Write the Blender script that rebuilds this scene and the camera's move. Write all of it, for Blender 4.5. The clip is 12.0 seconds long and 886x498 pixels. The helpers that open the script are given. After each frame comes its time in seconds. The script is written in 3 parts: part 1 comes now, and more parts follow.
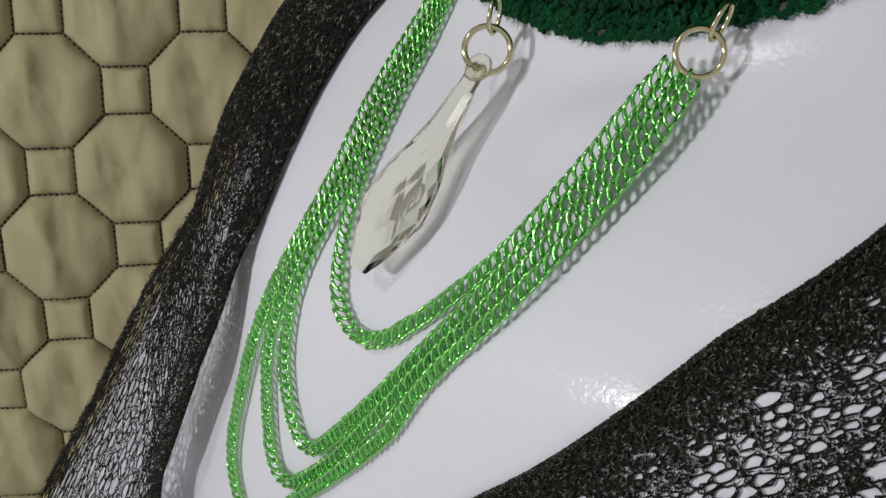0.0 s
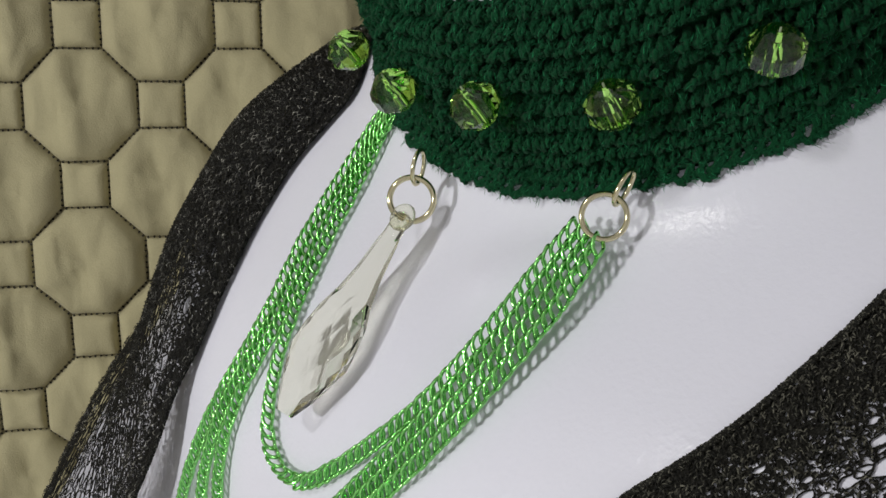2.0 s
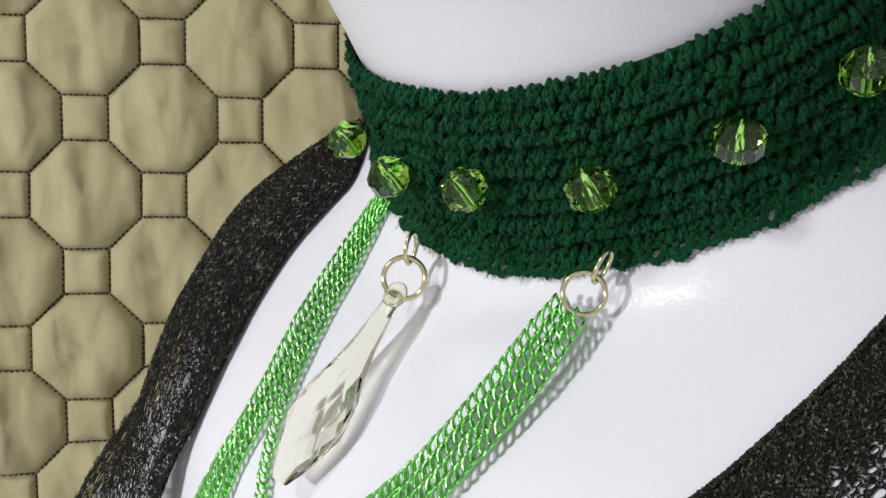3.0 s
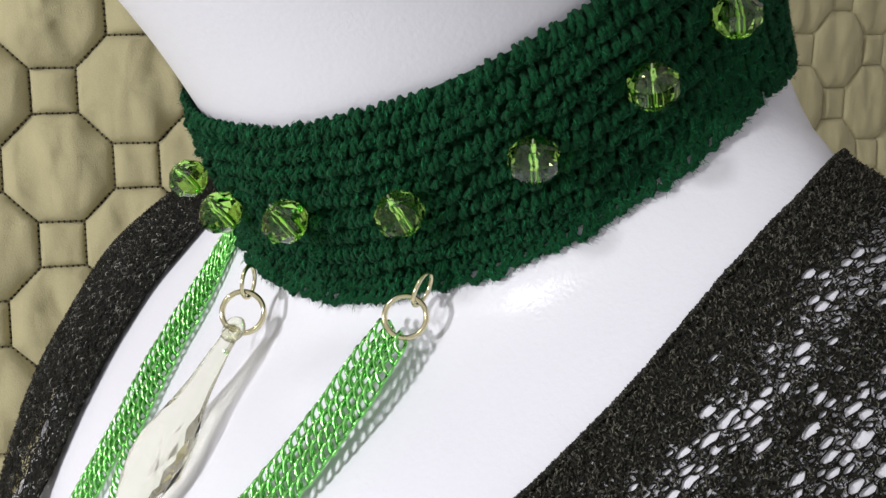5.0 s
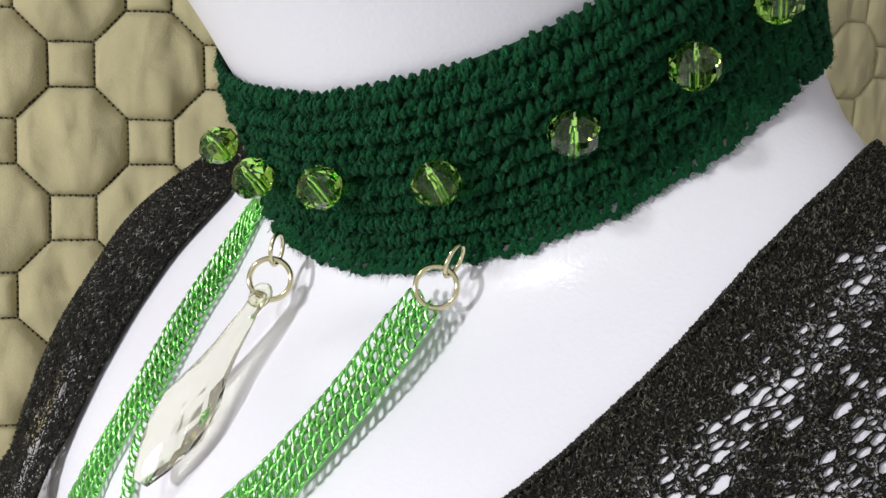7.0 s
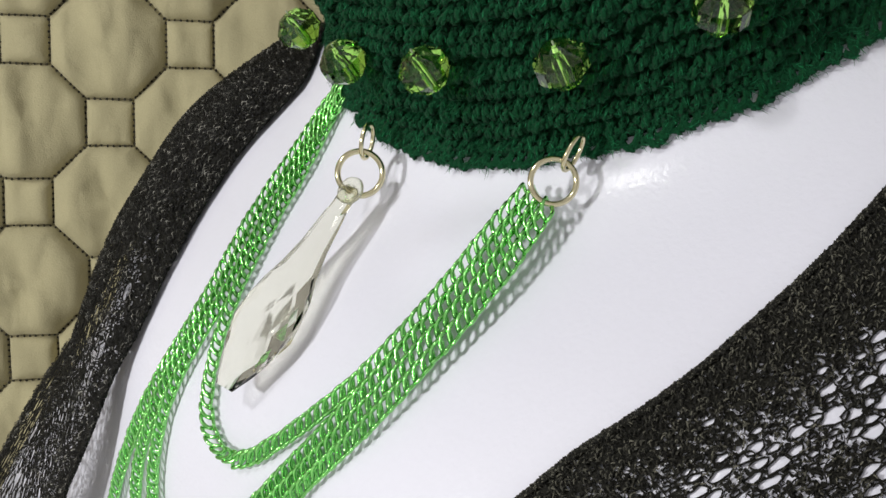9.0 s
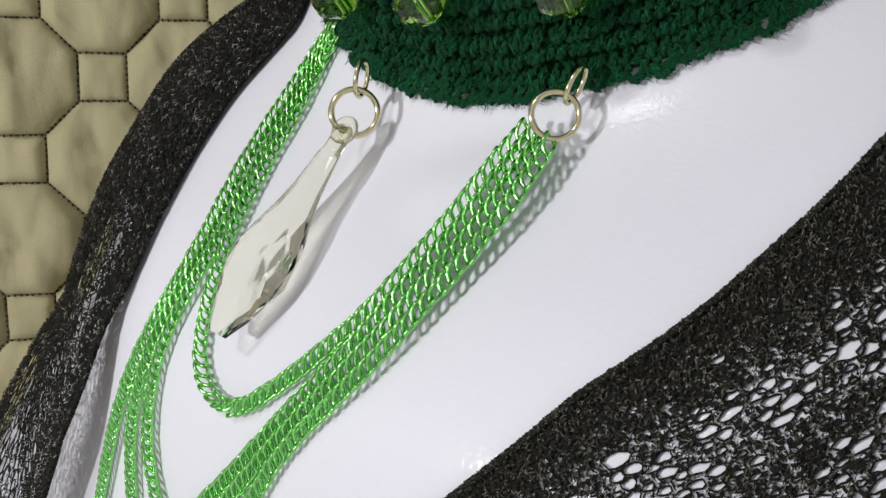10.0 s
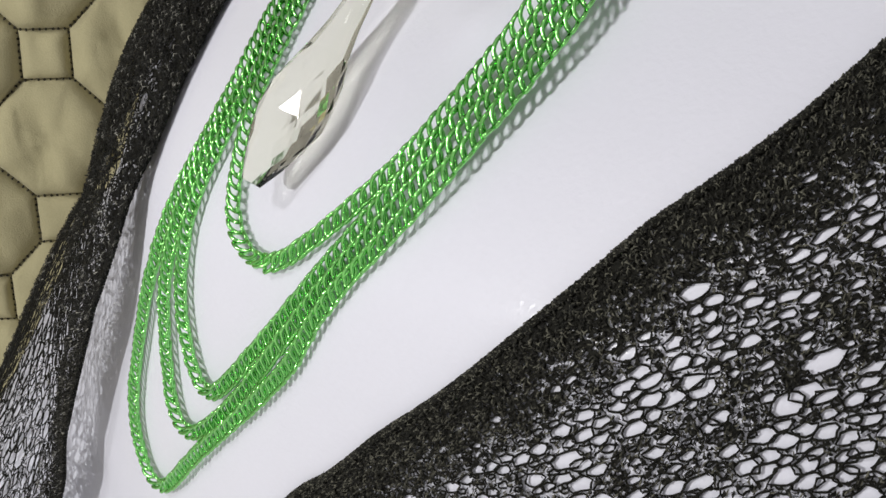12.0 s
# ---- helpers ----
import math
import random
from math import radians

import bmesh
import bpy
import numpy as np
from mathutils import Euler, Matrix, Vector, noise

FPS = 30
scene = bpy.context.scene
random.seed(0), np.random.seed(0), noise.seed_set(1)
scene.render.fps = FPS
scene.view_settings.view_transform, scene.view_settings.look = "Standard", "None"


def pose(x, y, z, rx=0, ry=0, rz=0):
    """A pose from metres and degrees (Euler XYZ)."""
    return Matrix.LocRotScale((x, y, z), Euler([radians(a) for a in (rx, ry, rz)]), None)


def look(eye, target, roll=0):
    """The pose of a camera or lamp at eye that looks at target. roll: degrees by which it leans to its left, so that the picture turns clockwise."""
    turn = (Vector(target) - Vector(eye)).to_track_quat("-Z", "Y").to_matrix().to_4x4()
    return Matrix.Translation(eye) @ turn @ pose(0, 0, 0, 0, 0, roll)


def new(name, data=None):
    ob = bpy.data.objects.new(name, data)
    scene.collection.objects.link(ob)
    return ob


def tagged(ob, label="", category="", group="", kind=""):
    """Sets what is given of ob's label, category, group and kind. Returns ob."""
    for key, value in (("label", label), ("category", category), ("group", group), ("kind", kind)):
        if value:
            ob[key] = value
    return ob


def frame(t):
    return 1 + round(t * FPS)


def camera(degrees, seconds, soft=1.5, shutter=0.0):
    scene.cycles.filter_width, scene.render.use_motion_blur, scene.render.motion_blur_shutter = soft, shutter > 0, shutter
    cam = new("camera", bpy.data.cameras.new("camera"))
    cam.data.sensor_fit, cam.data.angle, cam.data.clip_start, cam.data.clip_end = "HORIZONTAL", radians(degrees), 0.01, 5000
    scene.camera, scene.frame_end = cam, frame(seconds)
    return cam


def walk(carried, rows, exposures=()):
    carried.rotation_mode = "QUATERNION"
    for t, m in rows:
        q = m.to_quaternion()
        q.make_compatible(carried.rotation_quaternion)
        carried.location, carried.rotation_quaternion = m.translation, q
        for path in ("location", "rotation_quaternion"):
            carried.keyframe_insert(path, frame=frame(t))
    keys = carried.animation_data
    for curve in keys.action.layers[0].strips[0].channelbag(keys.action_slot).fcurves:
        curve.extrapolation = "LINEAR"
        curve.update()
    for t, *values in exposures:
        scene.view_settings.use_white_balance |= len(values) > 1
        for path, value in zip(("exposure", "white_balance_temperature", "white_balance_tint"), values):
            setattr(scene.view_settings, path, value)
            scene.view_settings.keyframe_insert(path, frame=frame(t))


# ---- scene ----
cam = camera(48.7, 12.0)
METRES, EYE, TILT, LEAN, TURN = 0.135, 0.45, -19.0, 0.0, 0.0
ROWS = [
    (0.0, 0.0, 0.0, 0.0, 0.0, 0.0, 0.0),
    (0.5, 0.0057, -0.0169, 0.0524, -0.22, 0.44, -0.14),
    (1.0, 0.01, -0.0415, 0.1129, -0.72, 0.93, -0.25),
    (1.5, 0.0407, -0.0482, 0.1415, -1.15, 1.35, 0.04),
    (2.0, 0.0693, -0.0574, 0.1193, -1.36, 3.14, 0.07),
    (2.5, 0.0604, -0.0993, 0.0964, -1.79, 6.52, -0.82),
    (4.5, 0.1975, -0.1633, 0.066, -2.64, 10.73, 2.28),
    (5.0, 0.2498, -0.1613, 0.0665, -3.67, 10.85, 3.06),
    (5.5, 0.2734, -0.1781, 0.08, -3.88, 11.36, 3.71),
    (6.0, 0.2782, -0.1936, 0.091, -3.9, 11.75, 3.59),
    (6.5, 0.2363, -0.1792, 0.0491, -4.2, 11.69, 2.2),
    (7.0, 0.1988, -0.1549, 0.028, -4.43, 10.94, 0.75),
    (9.0, 0.0772, -0.0289, 0.0052, -4.17, 6.7, -0.38),
    (9.5, 0.0846, -0.0074, -0.0062, -4.18, 5.81, -0.15),
    (10.0, 0.0849, 0.0158, -0.0185, -3.99, 4.54, 0.21),
    (10.5, 0.0887, 0.0572, -0.0443, -3.54, 2.77, 0.46),
    (11.0, 0.0837, 0.0776, -0.0667, -3.07, 1.61, 0.58),
    (11.5, 0.078, 0.1037, -0.0962, -2.64, 0.77, 0.83),
    (12.0, 0.0679, 0.117, -0.1098, -2.14, 0.2, 0.98),
]
walk(cam, [(t, pose(0, 0, EYE, TILT, LEAN, TURN) @ pose(METRES * x, METRES * y, METRES * z, 90 + pitch, roll, yaw)) for t, x, y, z, yaw, pitch, roll in ROWS],
     exposures=[(0.0, -0.46), (1.5, -0.44), (2.0, -0.3), (2.5, 0.02), (4.5, 0.26), (5.5, 0.32), (7.0, 0.32), (9.0, 0.08), (10.5, -0.06), (12.0, -0.06)])

# ---- world and light ----
world = bpy.data.worlds.new("room_air")
scene.world = world
world.use_nodes = True
world.node_tree.nodes["Background"].inputs[0].default_value = (0.75, 0.85, 1.0, 1)
world.node_tree.nodes["Background"].inputs[1].default_value = 0.05


def area_lamp(name, eye, target, size, watts, colour):
    data = bpy.data.lights.new(name, "AREA")
    data.shape, data.size, data.energy, data.color = "DISK", size, watts, colour
    ob = new(name, data)
    ob.matrix_world = look(eye, target)
    return ob


area_lamp("desk_lamp_light", (-0.70, -0.30, 0.565), (0.03, 0.17, 0.42), 0.06, 3.9, (0.985, 0.98, 0.95))
area_lamp("ceiling_light", (-1.22, -0.88, 1.95), (0.05, 0.2, 0.42), 0.28, 11.0, (0.99, 0.98, 0.95))
# added fill: an unseen spot bounced off the south wall onto neck and quilt
fill_spot = new("bounce_fill_light", bpy.data.lights.new("bounce_fill_light", "SPOT"))
fill_spot.data.energy, fill_spot.data.spot_size, fill_spot.data.spot_blend, fill_spot.data.shadow_soft_size, fill_spot.data.color = 95.0, radians(64), 0.8, 0.1, (0.85, 0.89, 1.0)
fill_spot.matrix_world = look((0.2, 0.75, 2.1), (0.1, -1.5, 0.55))

# ---- materials ----


def material(name, colour, rough=0.5, metal=0.0, grain=0.0, scale=200.0, bump=0.0, spots=0.0, spot_scale=20.0, islands=0.0, steepness=4.0, **inputs):
    """A principled surface whose colour varies at two scales, with fine relief."""
    m = bpy.data.materials.new(name)
    m.use_nodes = True
    nodes, links = m.node_tree.nodes, m.node_tree.links
    bsdf = nodes["Principled BSDF"]
    bsdf.inputs["Roughness"].default_value, bsdf.inputs["Metallic"].default_value = rough, metal
    bsdf.inputs["Base Color"].default_value = (*colour, 1)
    for key, value in inputs.items():
        bsdf.inputs[key.replace("_", " ")].default_value = value
    where = nodes.new("ShaderNodeTexCoord")
    fine = nodes.new("ShaderNodeTexNoise")
    fine.inputs["Scale"].default_value, fine.inputs["Detail"].default_value = scale, 5
    links.new(where.outputs["Object"], fine.inputs["Vector"])
    if grain or spots:
        broad = nodes.new("ShaderNodeTexNoise")
        broad.inputs["Scale"].default_value, broad.inputs["Detail"].default_value = spot_scale, 3
        links.new(where.outputs["Object"], broad.inputs["Vector"])
        island = nodes.new("ShaderNodeObjectInfo")
        total = nodes.new("ShaderNodeMath")
        total.operation = "MULTIPLY_ADD"
        links.new(fine.outputs["Fac"], total.inputs[0])
        total.inputs[1].default_value = grain * 2
        shift = nodes.new("ShaderNodeMath")
        shift.operation = "MULTIPLY_ADD"
        links.new(broad.outputs["Fac"], shift.inputs[0])
        shift.inputs[1].default_value, shift.inputs[2].default_value = spots * 2, 1 - spots - grain
        links.new(shift.outputs[0], total.inputs[2])
        tint = nodes.new("ShaderNodeMix")
        tint.data_type, tint.blend_type = "RGBA", "MULTIPLY"
        tint.inputs["Factor"].default_value = 1
        tint.inputs["A"].default_value = (*colour, 1)
        links.new(total.outputs[0], tint.inputs["B"])
        # random brightening of each piece; on the shawl's tinsel strokes it paints glints
        if islands:
            geo = nodes.new("ShaderNodeNewGeometry")
            steep = nodes.new("ShaderNodeMath")
            steep.operation = "POWER"
            links.new(geo.outputs["Random Per Island"], steep.inputs[0])
            steep.inputs[1].default_value = steepness
            gain = nodes.new("ShaderNodeMath")
            gain.operation = "MULTIPLY_ADD"
            links.new(steep.outputs[0], gain.inputs[0])
            gain.inputs[1].default_value, gain.inputs[2].default_value = islands, 0.6
            both = nodes.new("ShaderNodeMath")
            both.operation = "MULTIPLY"
            links.new(total.outputs[0], both.inputs[0])
            links.new(gain.outputs[0], both.inputs[1])
            links.new(both.outputs[0], tint.inputs["B"])
        links.new(tint.outputs["Result"], bsdf.inputs["Base Color"])
    if bump:
        relief = nodes.new("ShaderNodeBump")
        relief.inputs["Strength"].default_value, relief.inputs["Distance"].default_value = 1.0, bump
        links.new(fine.outputs["Fac"], relief.inputs["Height"])
        links.new(relief.outputs["Normal"], bsdf.inputs["Normal"])
        links.new(relief.outputs["Normal"], bsdf.inputs["Coat Normal"])
    return m


SKIN = material("white_gloss_plastic", (0.77, 0.77, 0.865), 0.52, scale=1100, bump=0.00006, grain=0.015, spots=0.02, spot_scale=9, Specular_IOR_Level=0.3, Coat_Weight=0.26, Coat_Roughness=0.14)
CLOTH = material("sage_cotton", (0.43, 0.39, 0.235), 0.9, grain=0.12, scale=1500, bump=0.00022, spots=0.16, spot_scale=38, Sheen_Weight=0.1)


def wrinkled(m, scale, depth):
    """Adds upright puckers, long and narrow, below a material's fine relief."""
    nodes, links = m.node_tree.nodes, m.node_tree.links
    where, stretch, noise, relief = nodes.new("ShaderNodeTexCoord"), nodes.new("ShaderNodeMapping"), nodes.new("ShaderNodeTexNoise"), nodes.new("ShaderNodeBump")
    stretch.inputs["Scale"].default_value = (1, 1, 0.45)
    noise.inputs["Scale"].default_value, noise.inputs["Detail"].default_value, noise.inputs["Distortion"].default_value = scale, 1.2, 0.3
    relief.inputs["Distance"].default_value = depth
    links.new(where.outputs["Object"], stretch.inputs["Vector"])
    links.new(stretch.outputs[0], noise.inputs["Vector"])
    links.new(noise.outputs["Fac"], relief.inputs["Height"])
    fine = [n for n in nodes if n.bl_idname == "ShaderNodeBump" and n != relief][0]
    links.new(relief.outputs[0], fine.inputs["Normal"])


wrinkled(CLOTH, 85, 0.0030)
# dark colour that stands in for the shade inside needle holes
STITCH_HOLES = material("dark_olive_hole_shade", (0.03, 0.026, 0.016), 0.9, grain=0.2, scale=900)
YARN = material("green_wool", (0.0027, 0.050, 0.0175), 0.9, grain=0.55, scale=1300, bump=0.0007, spots=0.3, spot_scale=170, Specular_IOR_Level=0.12, Sheen_Weight=0.04)
FUZZ = material("green_wool_fibre", (0.009, 0.115, 0.044), 0.8, grain=0.2, scale=600, islands=1.6, Specular_IOR_Level=0.2)
BLACK_YARN = material("black_yarn", (0.010, 0.0096, 0.0068), 0.7, grain=0.4, scale=1800, bump=0.0003, spots=0.2, spot_scale=120, Specular_IOR_Level=0.2)
# near panel: the lit yarn's paler tone and its glints are painted as colour
BLACK = material("black_tinsel_painted_glints", (0.0105, 0.0102, 0.008), 0.5, grain=0.4, scale=1800, bump=0.0004, spots=0.2, spot_scale=120, islands=15.0, Specular_IOR_Level=0.22)
# far panel: darker base, with sparse bright strokes painted as glints
GLINT_BAND = material("black_tinsel_band_painted_glints", (0.0048, 0.0047, 0.0042), 0.4, grain=0.4, scale=1800, bump=0.0004, spots=0.2, spot_scale=120, islands=90.0, steepness=20.0, Specular_IOR_Level=0.25)
PALE_THREAD = material("pale_thread", (0.42, 0.48, 0.34), 0.6, grain=0.1, scale=900)
GOLD = material("pale_gold_metal", (0.72, 0.66, 0.44), 0.14, 1.0, grain=0.08, scale=500, bump=0.00002)
GREEN = material("green_anodised_metal", (0.28, 0.76, 0.215), 0.13, 1.0, grain=0.25, scale=900, bump=0.00003, spots=0.12, spot_scale=250, Coat_Weight=0.5, Coat_Roughness=0.08)
PERIDOT = material("peridot_glass", (0.48, 0.90, 0.18), 0.01, scale=300, Transmission_Weight=1.0, IOR=1.58)
CRYSTAL = material("clear_crystal", (1.0, 1.0, 0.87), 0.01, scale=300, Transmission_Weight=1.0, IOR=1.38, Coat_Weight=0.12, Coat_IOR=1.6, Coat_Roughness=0.02)
FROSTED = material("frosted_crystal", (0.98, 0.98, 0.86), 0.16, scale=900, bump=0.00015, grain=0.03, Transmission_Weight=0.9, IOR=1.4)
PLASTER = material("wall_paint", (0.78, 0.76, 0.74), 0.9, grain=0.04, scale=150, bump=0.0005, spots=0.05, spot_scale=3)
WOOD = material("pale_table", (0.80, 0.79, 0.77), 0.8, grain=0.2, scale=60, bump=0.0003, spots=0.1, spot_scale=6)

# ---- mesh helpers ----


def mesh_of(name, verts, faces, mat, smooth=True):
    data = bpy.data.meshes.new(name)
    verts = np.asarray(verts, float)
    data.from_pydata(verts.tolist(), [], faces.tolist() if isinstance(faces, np.ndarray) else faces)
    data.materials.append(mat)
    if smooth:
        data.polygons.foreach_set("use_smooth", [True] * len(data.polygons))
    data.update()
    return data


def part(name, data, parent=None, label=""):
    ob = new(name, data)
    if parent:
        ob.parent = parent
    return tagged(ob, label)


def thing(name, label, category, at=(0, 0, 0), group="", kind=""):
    ob = new(name)
    ob.location = at
    return tagged(ob, label, category, group, kind)


def tubes(paths, radius, sides=5, shrink=False):
    """Round yarns or wires along many paths, each an (n, 3) array, in one set of vertices and faces."""
    verts, faces, base = [], [], 0
    angles = np.arange(sides) * 2 * np.pi / sides
    for k, p in enumerate(paths):
        p = np.asarray(p, float)
        r = radius[k] if np.ndim(radius) else radius
        t = np.gradient(p, axis=0)
        t /= np.linalg.norm(t, axis=1, keepdims=True) + 1e-12
        up = np.where(np.abs(t[:, 2:3]) > 0.9, [[1.0, 0, 0]], [[0, 0, 1.0]])
        a = np.cross(t, up)
        a /= np.linalg.norm(a, axis=1, keepdims=True) + 1e-12
        b = np.cross(t, a)
        ring = p[:, None] + r * (np.cos(angles)[None, :, None] * a[:, None] + np.sin(angles)[None, :, None] * b[:, None])
        n = len(p)
        i, j = np.meshgrid(np.arange(n - 1), np.arange(sides), indexing="ij")
        k2 = (j + 1) % sides
        quad = np.stack([i * sides + j, i * sides + k2, (i + 1) * sides + k2, (i + 1) * sides + j], axis=-1).reshape(-1, 4) + base
        verts.append(ring.reshape(-1, 3))
        faces.append(quad)
        base += n * sides
    return np.concatenate(verts), np.concatenate(faces)


def torus(big_a, big_b, wire, n=18, m=8):
    """An oval wire ring in the xy plane: half length big_a, half width big_b."""
    u = np.arange(n) * 2 * np.pi / n
    c = np.stack([big_a * np.cos(u), big_b * np.sin(u), 0 * u], axis=1)
    out = np.stack([big_b * np.cos(u), big_a * np.sin(u), 0 * u], axis=1)
    out /= np.linalg.norm(out, axis=1, keepdims=True)
    w = np.arange(m) * 2 * np.pi / m
    v = c[:, None] + wire * (np.cos(w)[None, :, None] * out[:, None] + np.sin(w)[None, :, None] * np.array([0, 0, 1.0]))
    i, j = np.meshgrid(np.arange(n), np.arange(m), indexing="ij")
    f = np.stack([i * m + j, ((i + 1) % n) * m + j, ((i + 1) % n) * m + (j + 1) % m, i * m + (j + 1) % m], axis=-1)
    return v.reshape(-1, 3), f.reshape(-1, 4)


def box(x0, x1, y0, y1, z0, z1):
    v = [(x, y, z) for z in (z0, z1) for y in (y0, y1) for x in (x0, x1)]
    f = [(0, 2, 3, 1), (4, 5, 7, 6), (0, 1, 5, 4), (2, 6, 7, 3), (0, 4, 6, 2), (1, 3, 7, 5)]
    return v, f


def along(knots, step):
    """Points at even steps along a smooth curve through the knots, by Catmull and Rom."""
    k = np.array(knots, float)
    k = np.concatenate([2 * k[:1] - k[1:2], k, 2 * k[-1:] - k[-2:-1]])
    fine = []
    for i in range(1, len(k) - 2):
        u = np.linspace(0, 1, 40, endpoint=False)[:, None]
        fine.append(0.5 * (2 * k[i] + (k[i + 1] - k[i - 1]) * u + (2 * k[i - 1] - 5 * k[i] + 4 * k[i + 1] - k[i + 2]) * u ** 2
                           + (3 * k[i] - k[i - 1] - 3 * k[i + 1] + k[i + 2]) * u ** 3))
    fine = np.concatenate(fine + [k[-2:-1]])
    d = np.concatenate([[0], np.cumsum(np.linalg.norm(np.diff(fine, axis=0), axis=1))])
    at = np.arange(0, d[-1], step)
    return np.stack([np.interp(at, d, fine[:, c]) for c in range(3)], axis=1)


def frame_of(x, z):
    """A rotation whose x axis is x and whose z axis lies near z."""
    x = Vector(x).normalized()
    z = Vector(z)
    z = (z - z.dot(x) * x).normalized()
    y = z.cross(x)
    return Matrix((x, y, z)).transposed()


rng = np.random.default_rng(5)

# ---- the mannequin's form, as a signed distance in metres ----
ORIGIN = np.array([0.065, 0.211, 0.0])
FRONT = np.array([-0.66, -0.75, 0.0]) / np.hypot(0.66, 0.75)
SIDE = np.array([0.75, -0.66, 0.0]) / np.hypot(0.66, 0.75)
NECK = np.array([0.0544, 0.2014, 0.4846])
AXIS = np.array([-0.403, -0.410, 0.818]) / np.linalg.norm([-0.403, -0.410, 0.818])

BONE_C, BONE_D = (0.0248, 0.1640, 0.4122), (0.0325, 0.1608, 0.4152)


def ease(x, knots):
    """A smooth curve through (x, y) knots, flat beyond its ends."""
    k = np.array(knots, float)
    kx, ky = k[:, 0], k[:, 1]
    m = np.gradient(ky, kx)
    x = np.clip(x, kx[0], kx[-1])
    i = np.clip(np.searchsorted(kx, x) - 1, 0, len(kx) - 2)
    h = kx[i + 1] - kx[i]
    u = (x - kx[i]) / h
    return ((1 + 2 * u) * (1 - u) ** 2 * ky[i] + u * (1 - u) ** 2 * h * m[i]
            + u * u * (3 - 2 * u) * ky[i + 1] + u * u * (u - 1) * h * m[i + 1])


CHEST = [(0, .085), (.2, .087), (.30, .090), (.35, .0925), (.37, .0925), (.381, .0908), (.389, .0872), (.40, .0798), (.42, .061), (.44, .042), (.47, .014), (.50, 0)]
BACK = [(0, -.09), (.3, -.09), (.37, -.08), (.405, -.058), (.435, -.025), (.46, -.01), (.50, -.005)]
HALF = [(0, .13), (.2, .14), (.33, .172), (.38, .132), (.41, .124), (.43, .110), (.45, .0805), (.47, .045), (.50, .02)]
THROAT = [(-.12, .066), (-.05, .060), (-.02, .0575), (0, .0575), (.03, .058), (.06, .062), (.11, .070)]


def limb(s, f, z, way):
    """Distance from an upper arm, a leaning capsule at one side of the torso."""
    a, b = np.array([way * 0.121, 0.0086, 0.3622]), np.array([way * 0.1973, 0.0991, 0.14])
    q = np.stack([s, f, z], axis=1) - a
    t = np.clip(q @ (b - a) / ((b - a) @ (b - a)), 0, 1)
    return np.linalg.norm(q - t[:, None] * (b - a), axis=1) - (0.036 + 0.0165 * t)


def ridge(p, a, b, r):
    """Distance from a rounded rod from a to b, a bone under the skin."""
    a, b = np.array(a), np.array(b)
    t = np.clip((p - a) @ (b - a) / ((b - a) @ (b - a)), 0, 1)
    return np.linalg.norm(p - a - t[:, None] * (b - a), axis=1) - r


def blend(a, b, k):
    w = np.clip(0.5 + 0.5 * (b - a) / k, 0, 1)
    return a * w + b * (1 - w) - k * w * (1 - w)


def body(p):
    """Signed distance of points p (n, 3) from the mannequin's skin."""
    q = p - ORIGIN
    s, f, z = q @ SIDE - 0.004, q @ FRONT, p[:, 2]
    hi, lo, b = ease(z, CHEST), ease(z, BACK), ease(z, HALF)
    a, mid = (hi - lo) / 2, (hi + lo) / 2
    ring = ((np.abs(s) / b) ** 2.4 + (np.abs(f - mid) / a) ** 2.4 + 1e-12) ** (1 / 2.4)
    torso = np.maximum((ring - 1) * np.minimum(a, b) * 0.8, (z - 0.495) * 0.9)
    d = p - NECK
    h = d @ AXIS
    off = np.linalg.norm(d - h[:, None] * AXIS, axis=1)
    neck = np.maximum(off - ease(h, THROAT), np.maximum(h - 0.10, -0.10 - h))
    arm = np.minimum(limb(s, f, z, -1), limb(s, f, z, 1))
    w = np.clip(0.5 + 0.5 * (arm - torso) / 0.012, 0, 1)
    torso = arm * (1 - w) + torso * w - 0.012 * w * (1 - w)
    k = 0.0245
    w = np.clip(0.5 + 0.5 * (neck - torso) / k, 0, 1)
    skin = neck * (1 - w) + torso * w - k * w * (1 - w)
    return blend(skin, ridge(p, BONE_C, BONE_D, 0.0062), 0.005)


def normal(p, e=1e-4):
    g = np.stack([body(p + e * v) - body(p - e * v) for v in np.eye(3)], axis=1) / (2 * e)
    return g, np.linalg.norm(g, axis=1, keepdims=True) + 1e-9


def onto(p, lift=0.0):
    """Points p moved along the slope of the form until they lie lift metres above the skin."""
    p = np.array(p, float).reshape(-1, 3)
    lift = np.broadcast_to(lift, len(p))
    for _ in range(12):
        g, n = normal(p)
        p = p - ((body(p) - lift) / n[:, 0])[:, None] * g / n
    return p


# ---- the room: plain walls close it round the table ----
for name, b in (("wall_north", (-1.6, 1.6, 1.50, 1.60, 0, 2.4)), ("wall_south", (-1.6, 1.6, -1.6, -1.5, 0, 2.4)),
                ("wall_west", (-1.6, -1.5, -1.5, 1.5, 0, 2.4)), ("wall_east", (1.5, 1.6, -1.5, 1.5, 0, 2.4)),
                ("ceiling", (-1.6, 1.6, -1.6, 1.6, 2.4, 2.5)), ("floor", (-1.6, 1.6, -1.6, 1.6, -0.1, 0.0))):
    tagged(part(name, mesh_of(name, *box(*b), WOOD if name == "floor" else PLASTER, False)), "plain painted room surface, off-white and matt" if name != "floor" else "pale matt surface under the bust", name.split("_")[0], kind="structure")


